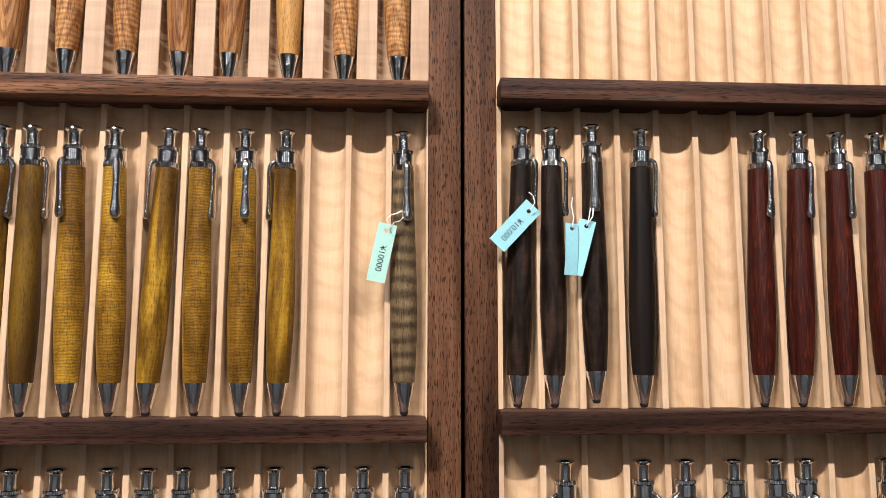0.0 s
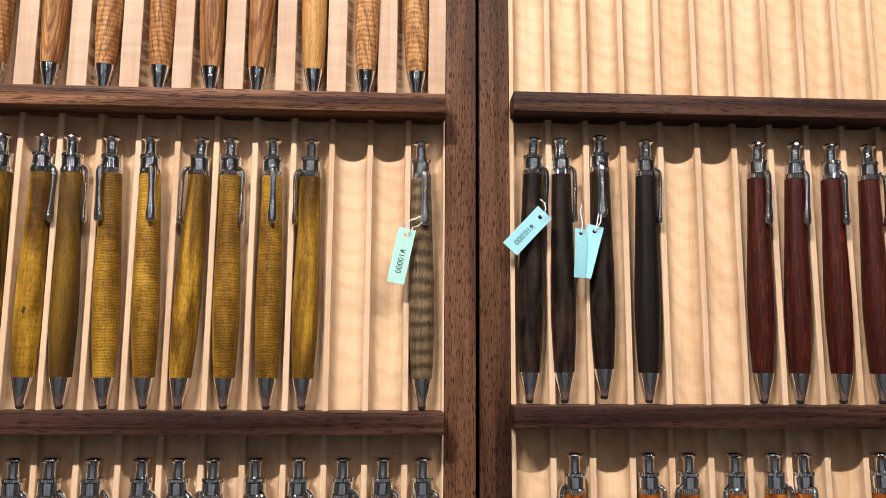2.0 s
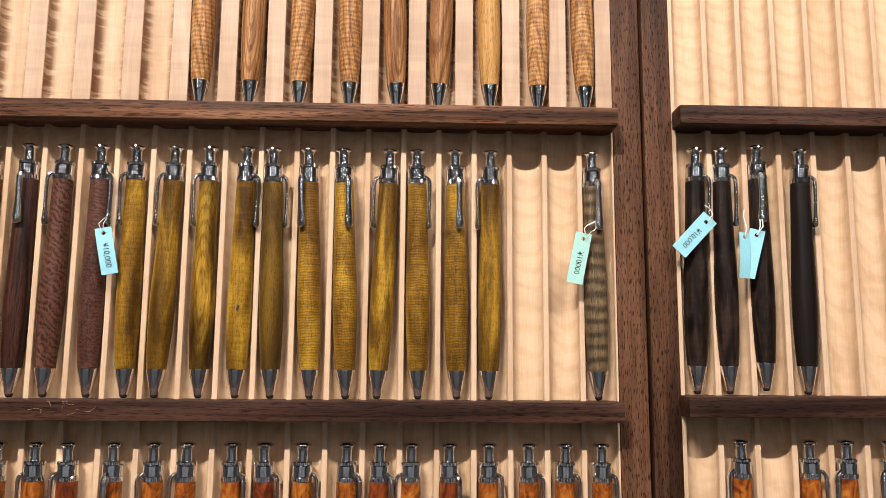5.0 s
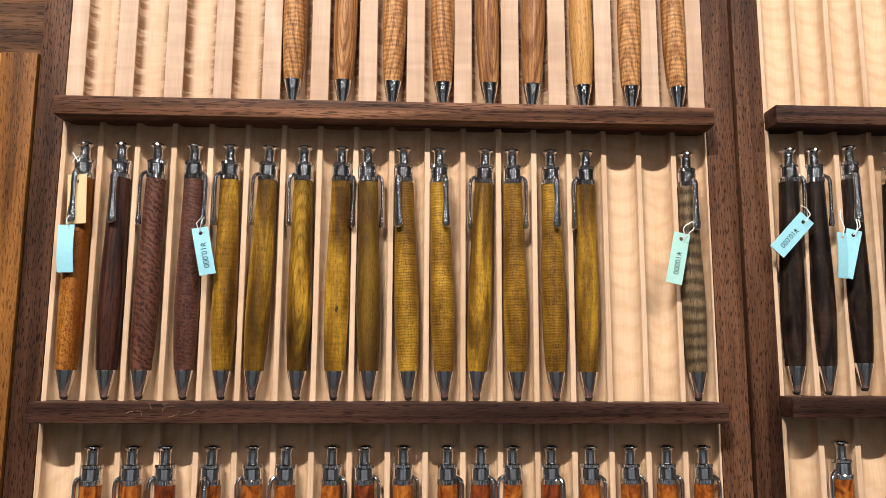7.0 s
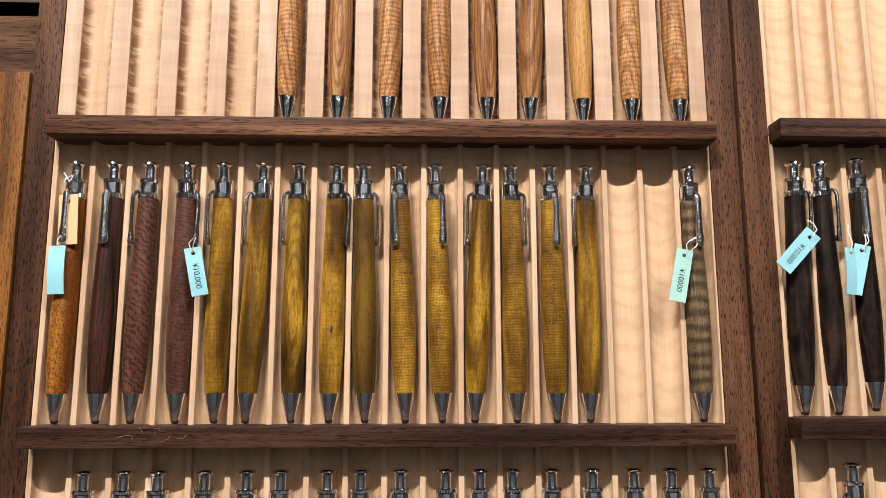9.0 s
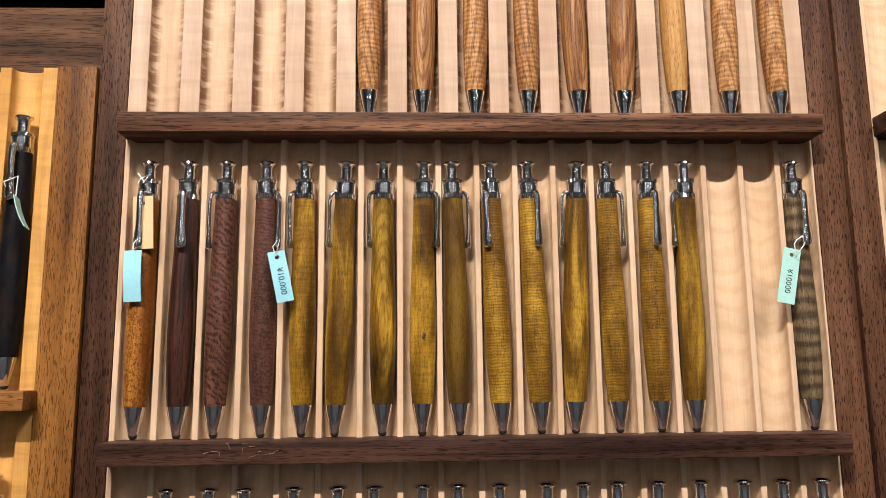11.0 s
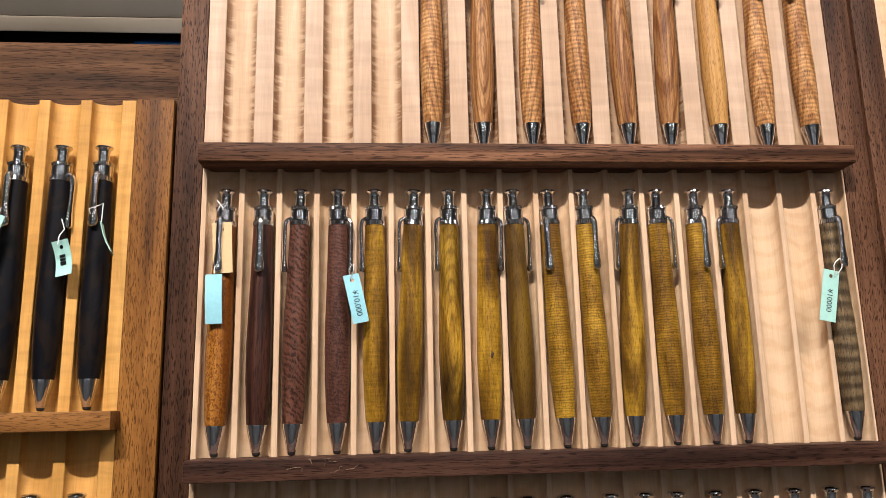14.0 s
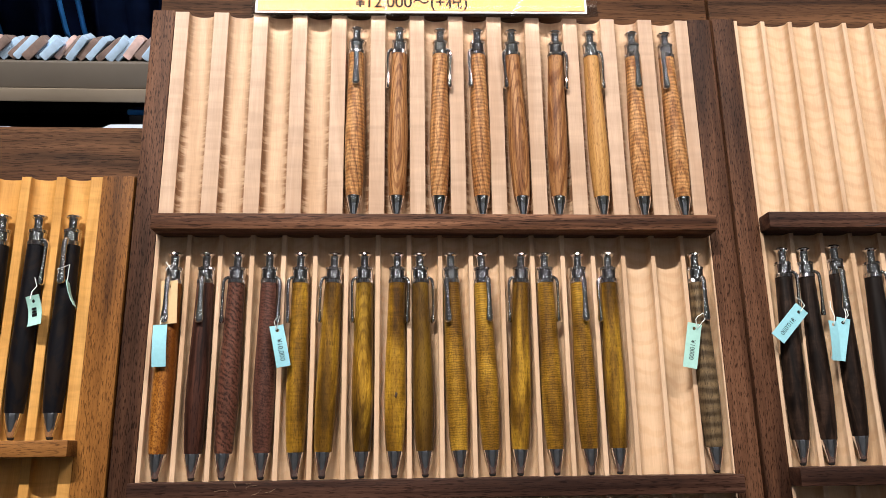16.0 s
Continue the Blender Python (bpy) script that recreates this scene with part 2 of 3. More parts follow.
GOLD = dict(fine=(1300, 45), pores=(0.5, 2600, 330), rough=0.36, coat=0.14, spread=(0.36, 0.64))
barrels = {
    "amber": wood("amber_flecked_wood", ((0.16, 0.05, 0.007), (0.3, 0.115, 0.018), (0.45, 0.2, 0.04)), fleck=(0.8, 800, (0.09, 0.022, 0.003)), rough=0.4, coat=0.05),
    "rosewood": wood("dark_rosewood", ((0.014, 0.0055, 0.004), (0.05, 0.018, 0.0115), (0.095, 0.036, 0.022)), grain=(220, 8), fine=(1500, 50), pores=(0.7, 2300, 170), rough=0.42, coat=0.08),
    "lace": wood("lacewood", ((0.05, 0.019, 0.013), (0.075, 0.029, 0.02), (0.1, 0.04, 0.027)), grain=(160, 20), bands=(1.0, 105, 8.0, 38), fleck=(0.4, 600, (0.15, 0.062, 0.038)), rough=0.45, coat=0.06),
    "snake": wood("mottled_reddish_wood", ((0.045, 0.018, 0.013), (0.068, 0.027, 0.02), (0.09, 0.037, 0.027)), grain=(160, 20), bands=(0.6, 150, 9.0, -10), fleck=(0.35, 480, (0.14, 0.058, 0.038)), rough=0.45, coat=0.06),
    "gold": wood("golden_olive_wood", ((0.069, 0.03008, 0.003967), (0.2185, 0.1103, 0.01058), (0.529, 0.3008, 0.03174)), figure=(0.4, 80, 620), grain=(60, 16), bend=0.3, **GOLD),
    "olive": wood("plain_olive_wood", ((0.06325, 0.03008, 0.003967), (0.161, 0.07897, 0.009257), (0.391, 0.2193, 0.02248)), grain=(90, 14), figure=(0.25, 90, 620), **GOLD),
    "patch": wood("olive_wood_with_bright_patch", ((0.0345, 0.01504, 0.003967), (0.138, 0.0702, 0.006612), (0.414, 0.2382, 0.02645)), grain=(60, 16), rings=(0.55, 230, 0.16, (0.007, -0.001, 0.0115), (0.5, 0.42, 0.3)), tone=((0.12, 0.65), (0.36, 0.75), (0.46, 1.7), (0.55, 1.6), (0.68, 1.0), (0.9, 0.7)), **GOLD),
    "brown": wood("brownish_olive_wood", ((0.026, 0.01199, 0.00345), (0.075, 0.03706, 0.0069), (0.16, 0.0872, 0.01035)), grain=(60, 12), **GOLD),
    "ripple": wood("rippled_golden_wood", ((0.115, 0.0539, 0.007935), (0.2415, 0.1254, 0.01455), (0.414, 0.2382, 0.02909)), figure=(0.4, 70, 700), bands=(0.45, 210, 5.0, 0), grain=(45, 18), **GOLD),
    "curly": wood("curly_grey_brown_wood", ((0.07, 0.046, 0.027), (0.125, 0.088, 0.05), (0.19, 0.14, 0.085)), bands=(0.75, 42, 2.2, 0), figure=(0.3, 160, 300), pores=(0.6, 2400, 300), rough=0.4, coat=0.05),
    "oak": wood("orange_oak", ((0.2, 0.08, 0.026), (0.35, 0.165, 0.06), (0.45, 0.235, 0.095)), grain=(210, 7), fine=(1100, 40), bend=1.2, spread=(0.38, 0.64), streaks=0.45, rough=0.5, pores=(0.45, 2400, 230), rings=(0.75, 200, 0.12, (0.0075, -0.001, 0.008), (0.5, 0.36, 0.25))),
    "oak_ripple": wood("rippled_orange_oak", ((0.32, 0.138, 0.046), (0.45, 0.225, 0.085), (0.53, 0.285, 0.118)), grain=(150, 9), figure=(0.4, 110, 480), bands=(0.42, 115, 4.0, 0), pores=(0.6, 2400, 260), rough=0.5, rings=(0.65, 260, 0.06, (0.004, -0.002, 0.002), (0.5, 0.36, 0.25))),
    "pale": wood("pale_orange_wood", ((0.34, 0.15, 0.04), (0.46, 0.235, 0.07), (0.54, 0.3, 0.1)), grain=(160, 7), pores=(0.5, 2600, 260), rough=0.5),
    "burl": wood("orange_burl", ((0.07, 0.016, 0.004), (0.24, 0.06, 0.009), (0.4, 0.14, 0.02)), grain=(130, 80), bend=2.5, spread=(0.32, 0.66), rough=0.35, coat=0.15),
    "burl_red": wood("red_brown_burl", ((0.06, 0.013, 0.005), (0.17, 0.035, 0.009), (0.26, 0.065, 0.014)), grain=(120, 60), bend=2.2, rough=0.35, coat=0.15),
    "ebony": wood("black_ebony", ((0.003, 0.00216, 0.00234), (0.00675, 0.00504, 0.00468), (0.0142, 0.00936, 0.0078)), grain=(120, 8), shine=0.15, rough=0.45, coat=0.0),
    "walnut": wood("dark_walnut_wood", ((0.005, 0.003, 0.0024), (0.0145, 0.0086, 0.0063), (0.036, 0.0205, 0.0145)), grain=(170, 26), bend=1.6, figure=(0.45, 90, 260), shine=0.15, rough=0.42, coat=0.06),
    "red": wood("deep_red_wood", ((0.012, 0.003, 0.0026), (0.042, 0.007, 0.0045), (0.12, 0.024, 0.009)), grain=(520, 40), fine=(1500, 90), bend=2.6, spread=(0.3, 0.76), rough=0.36, coat=0.12),
    "blackwood": wood("blue_black_wood", ((0.004, 0.004, 0.006), (0.006, 0.006, 0.008), (0.009, 0.008, 0.009)), fleck=(0.05, 75, (0.12, 0.06, 0.012)), shine=0.12, rough=0.4),
}

# ---- shapes ----


def smooth(bm, limit=38):
    bmesh.ops.recalc_face_normals(bm, faces=bm.faces)
    for f in bm.faces:
        f.smooth = True
    for e in bm.edges:
        e.smooth = len(e.link_faces) == 2 and e.calc_face_angle(0) < radians(limit)


def mesh_of(name, bm, *mats):
    me = bpy.data.meshes.new(name)
    bmesh.ops.recalc_face_normals(bm, faces=bm.faces)
    bm.to_mesh(me)
    bm.free()
    for m in mats:
        me.materials.append(m)
    return me


def part(name, me, parent, m=None, label=""):
    ob = new(name, me)
    ob.parent = parent
    if m is not None:
        ob.matrix_basis = m
    return tagged(ob, label)


def box(size, middle=(0, 0, 0), bevel=0.0, segments=2):
    bm = bmesh.new()
    bmesh.ops.create_cube(bm, size=1.0)
    bmesh.ops.scale(bm, vec=size, verts=bm.verts)
    if bevel:
        bmesh.ops.bevel(bm, geom=bm.edges[:], offset=bevel, segments=segments, affect="EDGES", profile=0.6)
    bmesh.ops.translate(bm, vec=middle, verts=bm.verts)
    smooth(bm)
    return bm


def lathe(profile, n=28, ribs=0.0):
    """A turned body about z from (radius, height) pairs; ribs: depth of flutes in its wall."""
    bm = bmesh.new()
    rings = []
    for r, z in profile:
        if r < 1e-6:
            rings.append([bm.verts.new((0, 0, z))])
            continue
        rings.append([bm.verts.new(((r - ribs * (i % 2)) * math.cos(2 * math.pi * i / n), (r - ribs * (i % 2)) * math.sin(2 * math.pi * i / n), z)) for i in range(n)])
    for a, b in zip(rings, rings[1:]):
        for i in range(n):
            j = (i + 1) % n
            ring = [v for v in (a[i % len(a)], a[j % len(a)], b[j % len(b)], b[i % len(b)])]
            bm.faces.new(list(dict.fromkeys(ring)))
    smooth(bm, 24)
    return bm


def sweep(stations, n=10, bm=None):
    """A bar of rounded section: stations of (middle, half width vector, half thickness vector)."""
    bm = bm or bmesh.new()
    rings = []
    for mid, w, th in stations:
        rings.append([bm.verts.new(Vector(mid) + Vector(w) * math.cos(2 * math.pi * i / n) + Vector(th) * math.sin(2 * math.pi * i / n)) for i in range(n)])
    for a, b in zip(rings, rings[1:]):
        for i in range(n):
            bm.faces.new((a[i], a[(i + 1) % n], b[(i + 1) % n], b[i]))
    bm.faces.new(rings[0])
    bm.faces.new(rings[-1])
    smooth(bm, 60)
    return bm


def string(points, radius, n=6):
    pts = [Vector(p) for p in points]
    stations = []
    for i, p in enumerate(pts):
        way = (pts[min(i + 1, len(pts) - 1)] - pts[max(i - 1, 0)]).normalized()
        a = way.orthogonal().normalized()
        stations.append((p, a * radius, way.cross(a) * radius))
    return sweep(stations, n)


# ---- the room ----
def structure(name, bm, mat, label, category):
    return tagged(new(name, mesh_of(name, bm, mat)), label, category, kind="structure")


floor_mat = plain("shop_floor", (0.1, 0.08, 0.065), 0.5, 0, 0.2, 6)
wall_mat = plain("shop_wall", (0.2, 0.185, 0.17), 0.8, 0, 0.08, 8)
# unseen wall, kept dark so the lit pools stand out in the chrome
dark_wall_mat = plain("dark_shop_wall", (0.13, 0.13, 0.135), 0.8, 0, 0.2, 6)
ceiling_mat = plain("shop_ceiling", (0.3, 0.29, 0.28), 0.9, 0, 0.05, 8)
structure("floor", box((8, 7, 0.1), (0, 0.0, -0.05)), floor_mat, "brown shop floor", "floor")
structure("ceiling", box((8, 7, 0.1), (0, 0.0, 3.05)), ceiling_mat, "plain pale ceiling", "ceiling")
structure("wall_north", box((8, 0.1, 3.0), (0, 3.45, 1.5)), wall_mat, "plain shop wall", "wall")
structure("wall_south", box((8, 0.1, 3.0), (0, -3.45, 1.5)), dark_wall_mat, "plain shop wall", "wall")
structure("wall_west", box((0.1, 6.8, 3.0), (-3.95, 0, 1.5)), wall_mat, "plain shop wall", "wall")
structure("wall_east", box((0.1, 6.8, 3.0), (3.95, 0, 1.5)), wall_mat, "plain shop wall", "wall")

# ---- the sloping stands and trays ----
FACE = 0.386  # the front of the ridges
BACK = FACE + 0.021  # the front of the boards behind the trays


def thing(name, m, label, category, group=""):
    return tagged(new(name), label, category, group) if m is None else placed(tagged(new(name), label, category, group), m)


def placed(ob, m):
    ob.matrix_basis = m
    return ob


def grooved(x0, x1, z0, z1, centres, width, depth=0.0074, thick=0.018, n=16):
    """A board with steep-walled, round-bottomed grooves that run up it; its front is at y = 0."""
    outline = [(x0, 0.0)]
    h = width / 2
    for c in centres:
        outline.append((c - h - 0.00025, 0.0))
        outline.append((c - h, 0.00025))
        for i in range(n + 1):
            a = math.pi * (1 - i / n)
            outline.append((c + (h - 0.00005) * math.cos(a), 0.0026 + (depth - 0.0026) * math.sin(a) ** 0.9))
        outline.append((c + h, 0.00025))
        outline.append((c + h + 0.00025, 0.0))
    outline += [(x1, 0.0)]
    bm = bmesh.new()
    low = [bm.verts.new((x, y, z0)) for x, y in outline]
    high = [bm.verts.new((x, y, z1)) for x, y in outline]
    low_b = [bm.verts.new((x, thick, z0)) for x, y in outline]
    high_b = [bm.verts.new((x, thick, z1)) for x, y in outline]
    for i in range(len(outline) - 1):
        front = bm.faces.new((low[i], low[i + 1], high[i + 1], high[i]))
        front.material_index = 1 if max(outline[i][1], outline[i + 1][1]) > 0.0003 else 0
        bm.faces.new((high[i], high[i + 1], high_b[i + 1], high_b[i]))
        bm.faces.new((low[i], low_b[i], low_b[i + 1], low[i + 1]))
        bm.faces.new((low_b[i], high_b[i], high_b[i + 1], low_b[i + 1]))
    bm.faces.new((low[0], high[0], high_b[0], low_b[0]))
    bm.faces.new((low[-1], low_b[-1], high_b[-1], high[-1]))
    smooth(bm, 24)
    return bm


def tray(label, stiles, rows, rails, top, bottom, upright):
    """stiles: (x0, x1) pairs; rows: (x0, x1, z0, z1, centres, width, material); rails: (x0, x1, z0, z1, material)."""
    ob = thing("pen_tray", SLOPE @ pose(0, FACE, 0), label, "display tray", "pen trays side by side")
    for x0, x1 in stiles:
        part("stile", mesh_of("stile", box((x1 - x0, 0.0195, top - bottom), ((x0 + x1) / 2, 0.0090, (top + bottom) / 2), 0.0008), upright), ob)
    for x0, x1, z0, z1, centres, width, mat in rows:
        part("grooved_panel", mesh_of("grooved_panel", grooved(x0, x1, z0, z1, centres, width), *mat), ob, label="routed maple panel with round grooves")
    for x0, x1, z0, z1, mat in rails:
        part("rail", mesh_of("rail", box((x1 - x0, 0.0218, z1 - z0), ((x0 + x1) / 2, -0.0145 + 0.0109, (z0 + z1) / 2), 0.0009), mat), ob)
    return ob


def run(first, pitch, count):
    return [first + pitch * i for i in range(count)]


slots_main = run(-0.3532, 0.0206, 18)
tray("walnut-framed tray with pale maple grooves, nearly full of pens",
     ((-0.3802, -0.3648), (0.0070, 0.0236)),
     ((-0.3646, 0.0068, 0.1245, 0.2840, run(-0.3462, 0.0279, 13), 0.0174, (maple_curly, maple_curly_cut)),
      (-0.3646, 0.0068, -0.0425, 0.1235, slots_main, 0.0175, (maple, maple_cut)),
      (-0.3646, 0.0068, -0.2035, -0.0435, slots_main, 0.0175, (maple, maple_cut))),
     ((-0.3644, 0.0066, 0.1186, 0.1293, walnut_across), (-0.3646, 0.0064, -0.0483, -0.0373, walnut_dark), (-0.3646, 0.0064, -0.2152, -0.2041, walnut_dark)),
     0.2848, -0.2165, walnut_up)
slots_right = run(0.0535, 0.0209, 18)
tray("walnut-framed tray with pale maple grooves, half empty",
     ((0.0256, 0.0420), (0.4192, 0.4356)),
     ((0.0422, 0.4190, 0.1265, 0.2845, slots_right, 0.0176, (maple, maple_cut)),
      (0.0422, 0.4190, -0.0395, 0.1255, slots_right, 0.0176, (maple, maple_cut)),
      (0.0422, 0.4190, -0.2015, -0.0405, slots_right, 0.0176, (maple, maple_cut))),
     ((0.0426, 0.4185, 0.1208, 0.1318, walnut_dark), (0.0415, 0.4185, -0.0451, -0.0338, walnut_dark), (0.0415, 0.4185, -0.2128, -0.2018, walnut_dark)),
     0.2855, -0.2138, walnut_up)
slots_left = run(-0.4186 - 0.0225 * 15, 0.0225, 16)
tray("brown walnut tray with honey-yellow maple grooves and black pens",
     ((-0.4026, -0.3818), (-0.7872, -0.7682)),
     ((-0.7680, -0.4028, -0.0165, 0.1585, slots_left, 0.0165, (maple_yellow, maple_yellow)), (-0.7680, -0.4028, -0.196, -0.0175, slots_left, 0.0165, (maple_yellow, maple_yellow))),
     ((-0.770, -0.4008, -0.0216, -0.0120, walnut_brown_across), (-0.770, -0.4008, -0.207, -0.196, walnut_brown_across)),
     0.1592, -0.208, walnut_brown)


def stand(x0, x1, z0, z1):
    """A leaning walnut board on two legs that reach the floor."""
    ob = thing("display_stand", SLOPE @ pose(0, BACK, 0), "walnut board leaning back as an easel for the trays", "display stand", "display stands")
    part("board", mesh_of("board", box((x1 - x0, 0.018, z1 - z0), ((x0 + x1) / 2, 0.009, (z0 + z1) / 2), 0.0012), panel_walnut), ob)
    part("ledge", mesh_of("ledge", box((x1 - x0, 0.05, 0.02), ((x0 + x1) / 2, 0.0, z0 - 0.0105), 0.0012), panel_walnut), ob)
    down = (SLOPE @ pose(0, BACK, 0)).inverted()
    for x in (x0 + 0.03, x1 - 0.03):
        top = SLOPE @ Vector((x, BACK + 0.03, z0 + 0.14))
        leg = box((0.03, 0.03, top.z), (top.x, top.y, top.z / 2), 0.002)
        part("leg", mesh_of("leg", leg, panel_walnut), ob, down)
    return ob


stand(-0.3825, 0.0318, -0.218, 0.335)
stand(0.0338, 0.438, -0.2155, 0.3345)
stand(-0.789, -0.3848, -0.2095, 0.2038)

# ---- pens ----
mm = 0.001
STRETCH = 1.0124


def up(z):
    """Heights along a pen; the metal head above the barrel is a little taller than the drawing of it."""
    return (z if z < 121 else 121 + (z - 121) * 1.08) * STRETCH * mm


LENGTH = up(140.5) / mm
tip_me = mesh_of("tip", lathe([(r * mm, up(z)) for r, z in ((1.7, 1.9), (2.2, 1.8), (2.38, 2.0), (2.6, 2.8), (3.2, 5.5), (4.1, 9.2), (4.85, 12.6), (5.3, 15.2), (5.35, 15.9), (5.0, 15.95))], 32), chrome)
# black mouth, drawn taller to paint in the shaded bottom of the tip
mouth_me = mesh_of("mouth", lathe([(0, 0.1 * mm), (1.3 * mm, 0.2 * mm), (1.9 * mm, 0.8 * mm), (2.15 * mm, 1.9 * mm), (0, 2.2 * mm)], 20), black_hole)
collar_me = mesh_of("collar", lathe([(r * mm, up(z)) for r, z in ((4.6, 123.6), (5.4, 123.6), (5.45, 123.68), (5.45, 128.7), (5.2, 128.98), (4.6, 129.0))], 32), chrome)
low_ring_me = mesh_of("reeded_ring", lathe([(r * mm, up(z)) for r, z in ((4.6, 121.0), (5.5, 121.05), (5.66, 121.3), (5.66, 123.2), (5.5, 123.5), (4.6, 123.55))], 72, 0.00016), chrome)
high_ring_me = mesh_of("reeded_ring", lathe([(r * mm, up(z)) for r, z in ((3.6, 129.05), (5.3, 129.1), (5.5, 129.3), (5.5, 130.6), (5.2, 130.9), (3.4, 131.2), (2.6, 131.3))], 72, 0.00016), chrome)
plunger_me = mesh_of("plunger", lathe([(r * mm, up(z)) for r, z in ((3.1, 131.1), (3.12, 132.0), (3.08, 135.9), (3.2, 136.8), (3.6, 137.6), (4.3, 138.15), (4.75, 138.5), (4.85, 138.8), (4.7, 139.3), (4.2, 139.75), (3.0, 140.2), (0, 140.5))], 28), chrome)


def clip_mesh():
    out = [(125.0, 5.2, 1.1, 0.6), (124.3, 6.3, 1.35, 0.7), (123.3, 7.5, 1.5, 0.75), (121.6, 8.1, 1.55, 0.75), (118.0, 8.2, 1.5, 0.7), (112.0, 8.1, 1.35, 0.65), (106.0, 7.95, 1.5, 0.65),
           (101.5, 7.85, 1.9, 0.75), (98.8, 7.75, 2.2, 0.95), (96.8, 7.55, 2.15, 1.1), (95.5, 7.35, 1.6, 0.95), (94.9, 7.2, 0.6, 0.45)]
    stations = []
    for i, (z, r, w, t) in enumerate(out):
        a, b = out[max(i - 1, 0)], out[min(i + 1, len(out) - 1)]
        way = Vector((0, -(b[1] - a[1]), b[0] - a[0])).normalized()
        stations.append(((0, -r * mm, up(z)), (w * 1.2 * mm, 0, 0), Vector((1, 0, 0)).cross(way) * t * 1.55 * mm))
    return sweep(stations, 12)


clip_me = mesh_of("clip", clip_mesh(), chrome)
PROFILE = ((15.95, 5.0), (15.96, 5.35), (20, 5.65), (28, 6.15), (38, 6.6), (48, 6.85), (58, 6.85), (68, 6.65), (80, 6.3), (92, 5.95), (105, 5.65), (116, 5.45), (120.98, 5.35), (121.0, 4.9))
bodies = {k: mesh_of("barrel", lathe([(r * mm, up(z)) for z, r in PROFILE], 32), m) for k, m in barrels.items()}
LABELS = {
    "amber": "ballpoint pen with flecked amber-brown wooden barrel and chrome fittings", "rosewood": "ballpoint pen with dark rosewood barrel and chrome fittings",
    "lace": "ballpoint pen with dark brown lace-patterned barrel and chrome fittings", "snake": "ballpoint pen with mottled reddish-brown barrel and chrome fittings",
    "gold": "ballpoint pen with golden olive wooden barrel and chrome fittings", "olive": "ballpoint pen with plain olive-brown wooden barrel and chrome fittings",
    "patch": "ballpoint pen with olive barrel bearing a bright grain patch", "brown": "ballpoint pen with brownish olive wooden barrel and chrome fittings",
    "ripple": "ballpoint pen with finely rippled golden wooden barrel and chrome fittings", "curly": "ballpoint pen with curly grey-brown barrel and chrome fittings",
    "oak": "ballpoint pen with orange oak barrel and chrome fittings", "oak_ripple": "ballpoint pen with rippled orange oak barrel and chrome fittings",
    "pale": "ballpoint pen with smooth pale orange barrel and chrome fittings", "burl": "ballpoint pen with orange burl barrel and chrome fittings",
    "burl_red": "ballpoint pen with red-brown burl barrel and chrome fittings", "ebony": "ballpoint pen with plain black ebony barrel and chrome fittings",
    "walnut": "ballpoint pen with very dark walnut barrel and chrome fittings", "red": "ballpoint pen with deep red figured barrel and chrome fittings",
    "blackwood": "ballpoint pen with blue-black barrel streaked with brown",
}


def pen(kind, x_top, x_tip, z_tip, turn, group, depth=0.0074, knot=0.0):
    lean = math.degrees(math.asin((x_top - x_tip) / LENGTH))
    ob = thing("ballpoint_pen", SLOPE @ pose(x_tip * mm, FACE + depth - 0.00688, z_tip * mm, 0, lean, 0) @ pose(0, 0, 0, 0, 0, turn), LABELS[kind], "pen", group)
    part("barrel", bodies[kind], ob)
    part("tip", tip_me, ob)
    part("mouth", mouth_me, ob)
    part("collar", collar_me, ob)
    part("reeded_ring", low_ring_me, ob)
    part("reeded_ring", high_ring_me, ob)
    part("plunger", plunger_me, ob)
    part("clip", clip_me, ob)
    if knot:
        bm = bmesh.new()
        bmesh.ops.create_uvsphere(bm, u_segments=14, v_segments=8, radius=1.0)
        bmesh.ops.scale(bm, vec=(0.00085, 0.0004, 0.002), verts=bm.verts)
        for v in bm.verts:
            v.co.x += 0.0003 * math.sin(v.co.z * 1900)
        smooth(bm, 60)
        part("knot", mesh_of("knot", bm, knot_brown), ob, pose(0, 0, 0, 0, 0, -turn) @ pose(0.0005, -0.00665, knot), "small dark knot in the wood")
    return ob


MIDDLE = "pens in the middle row of the full tray"
for kind, top, tip, turn in (
        ("amber", -351, -353, -10), ("rosewood", -330.6, -331.5, -4), ("lace", -310.5, -313.3, -72), ("snake", -289.9, -289.7, 68), ("gold", -269.8, -269.2, -66), ("olive", -247.6, -252.6, -75),
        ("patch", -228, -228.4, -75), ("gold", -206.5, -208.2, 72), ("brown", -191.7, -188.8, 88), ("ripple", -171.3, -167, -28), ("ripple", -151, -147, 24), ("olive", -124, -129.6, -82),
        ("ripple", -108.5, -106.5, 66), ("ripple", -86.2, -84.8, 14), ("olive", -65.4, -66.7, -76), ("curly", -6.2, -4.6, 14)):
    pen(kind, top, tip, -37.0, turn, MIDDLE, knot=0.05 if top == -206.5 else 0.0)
UPPER = "pens in the upper row of the full tray"
for kind, top, tip, turn in (("oak_ripple", -235.7, -236, 2), ("oak", -205.2, -207.1, -80), ("oak_ripple", -176, -178.3, 65), ("oak_ripple", -149.4, -148.8, -55), ("oak", -124.7, -121, -60),
                             ("oak", -92.4, -96.4, 72), ("pale", -67.3, -65.6, 62), ("oak_ripple", -36.2, -37.3, 5), ("oak_ripple", -11.9, -9, -35)):
    pen(kind, top, tip, 129.6, turn, UPPER)
LOWER = "pens in the lower row of the full tray"
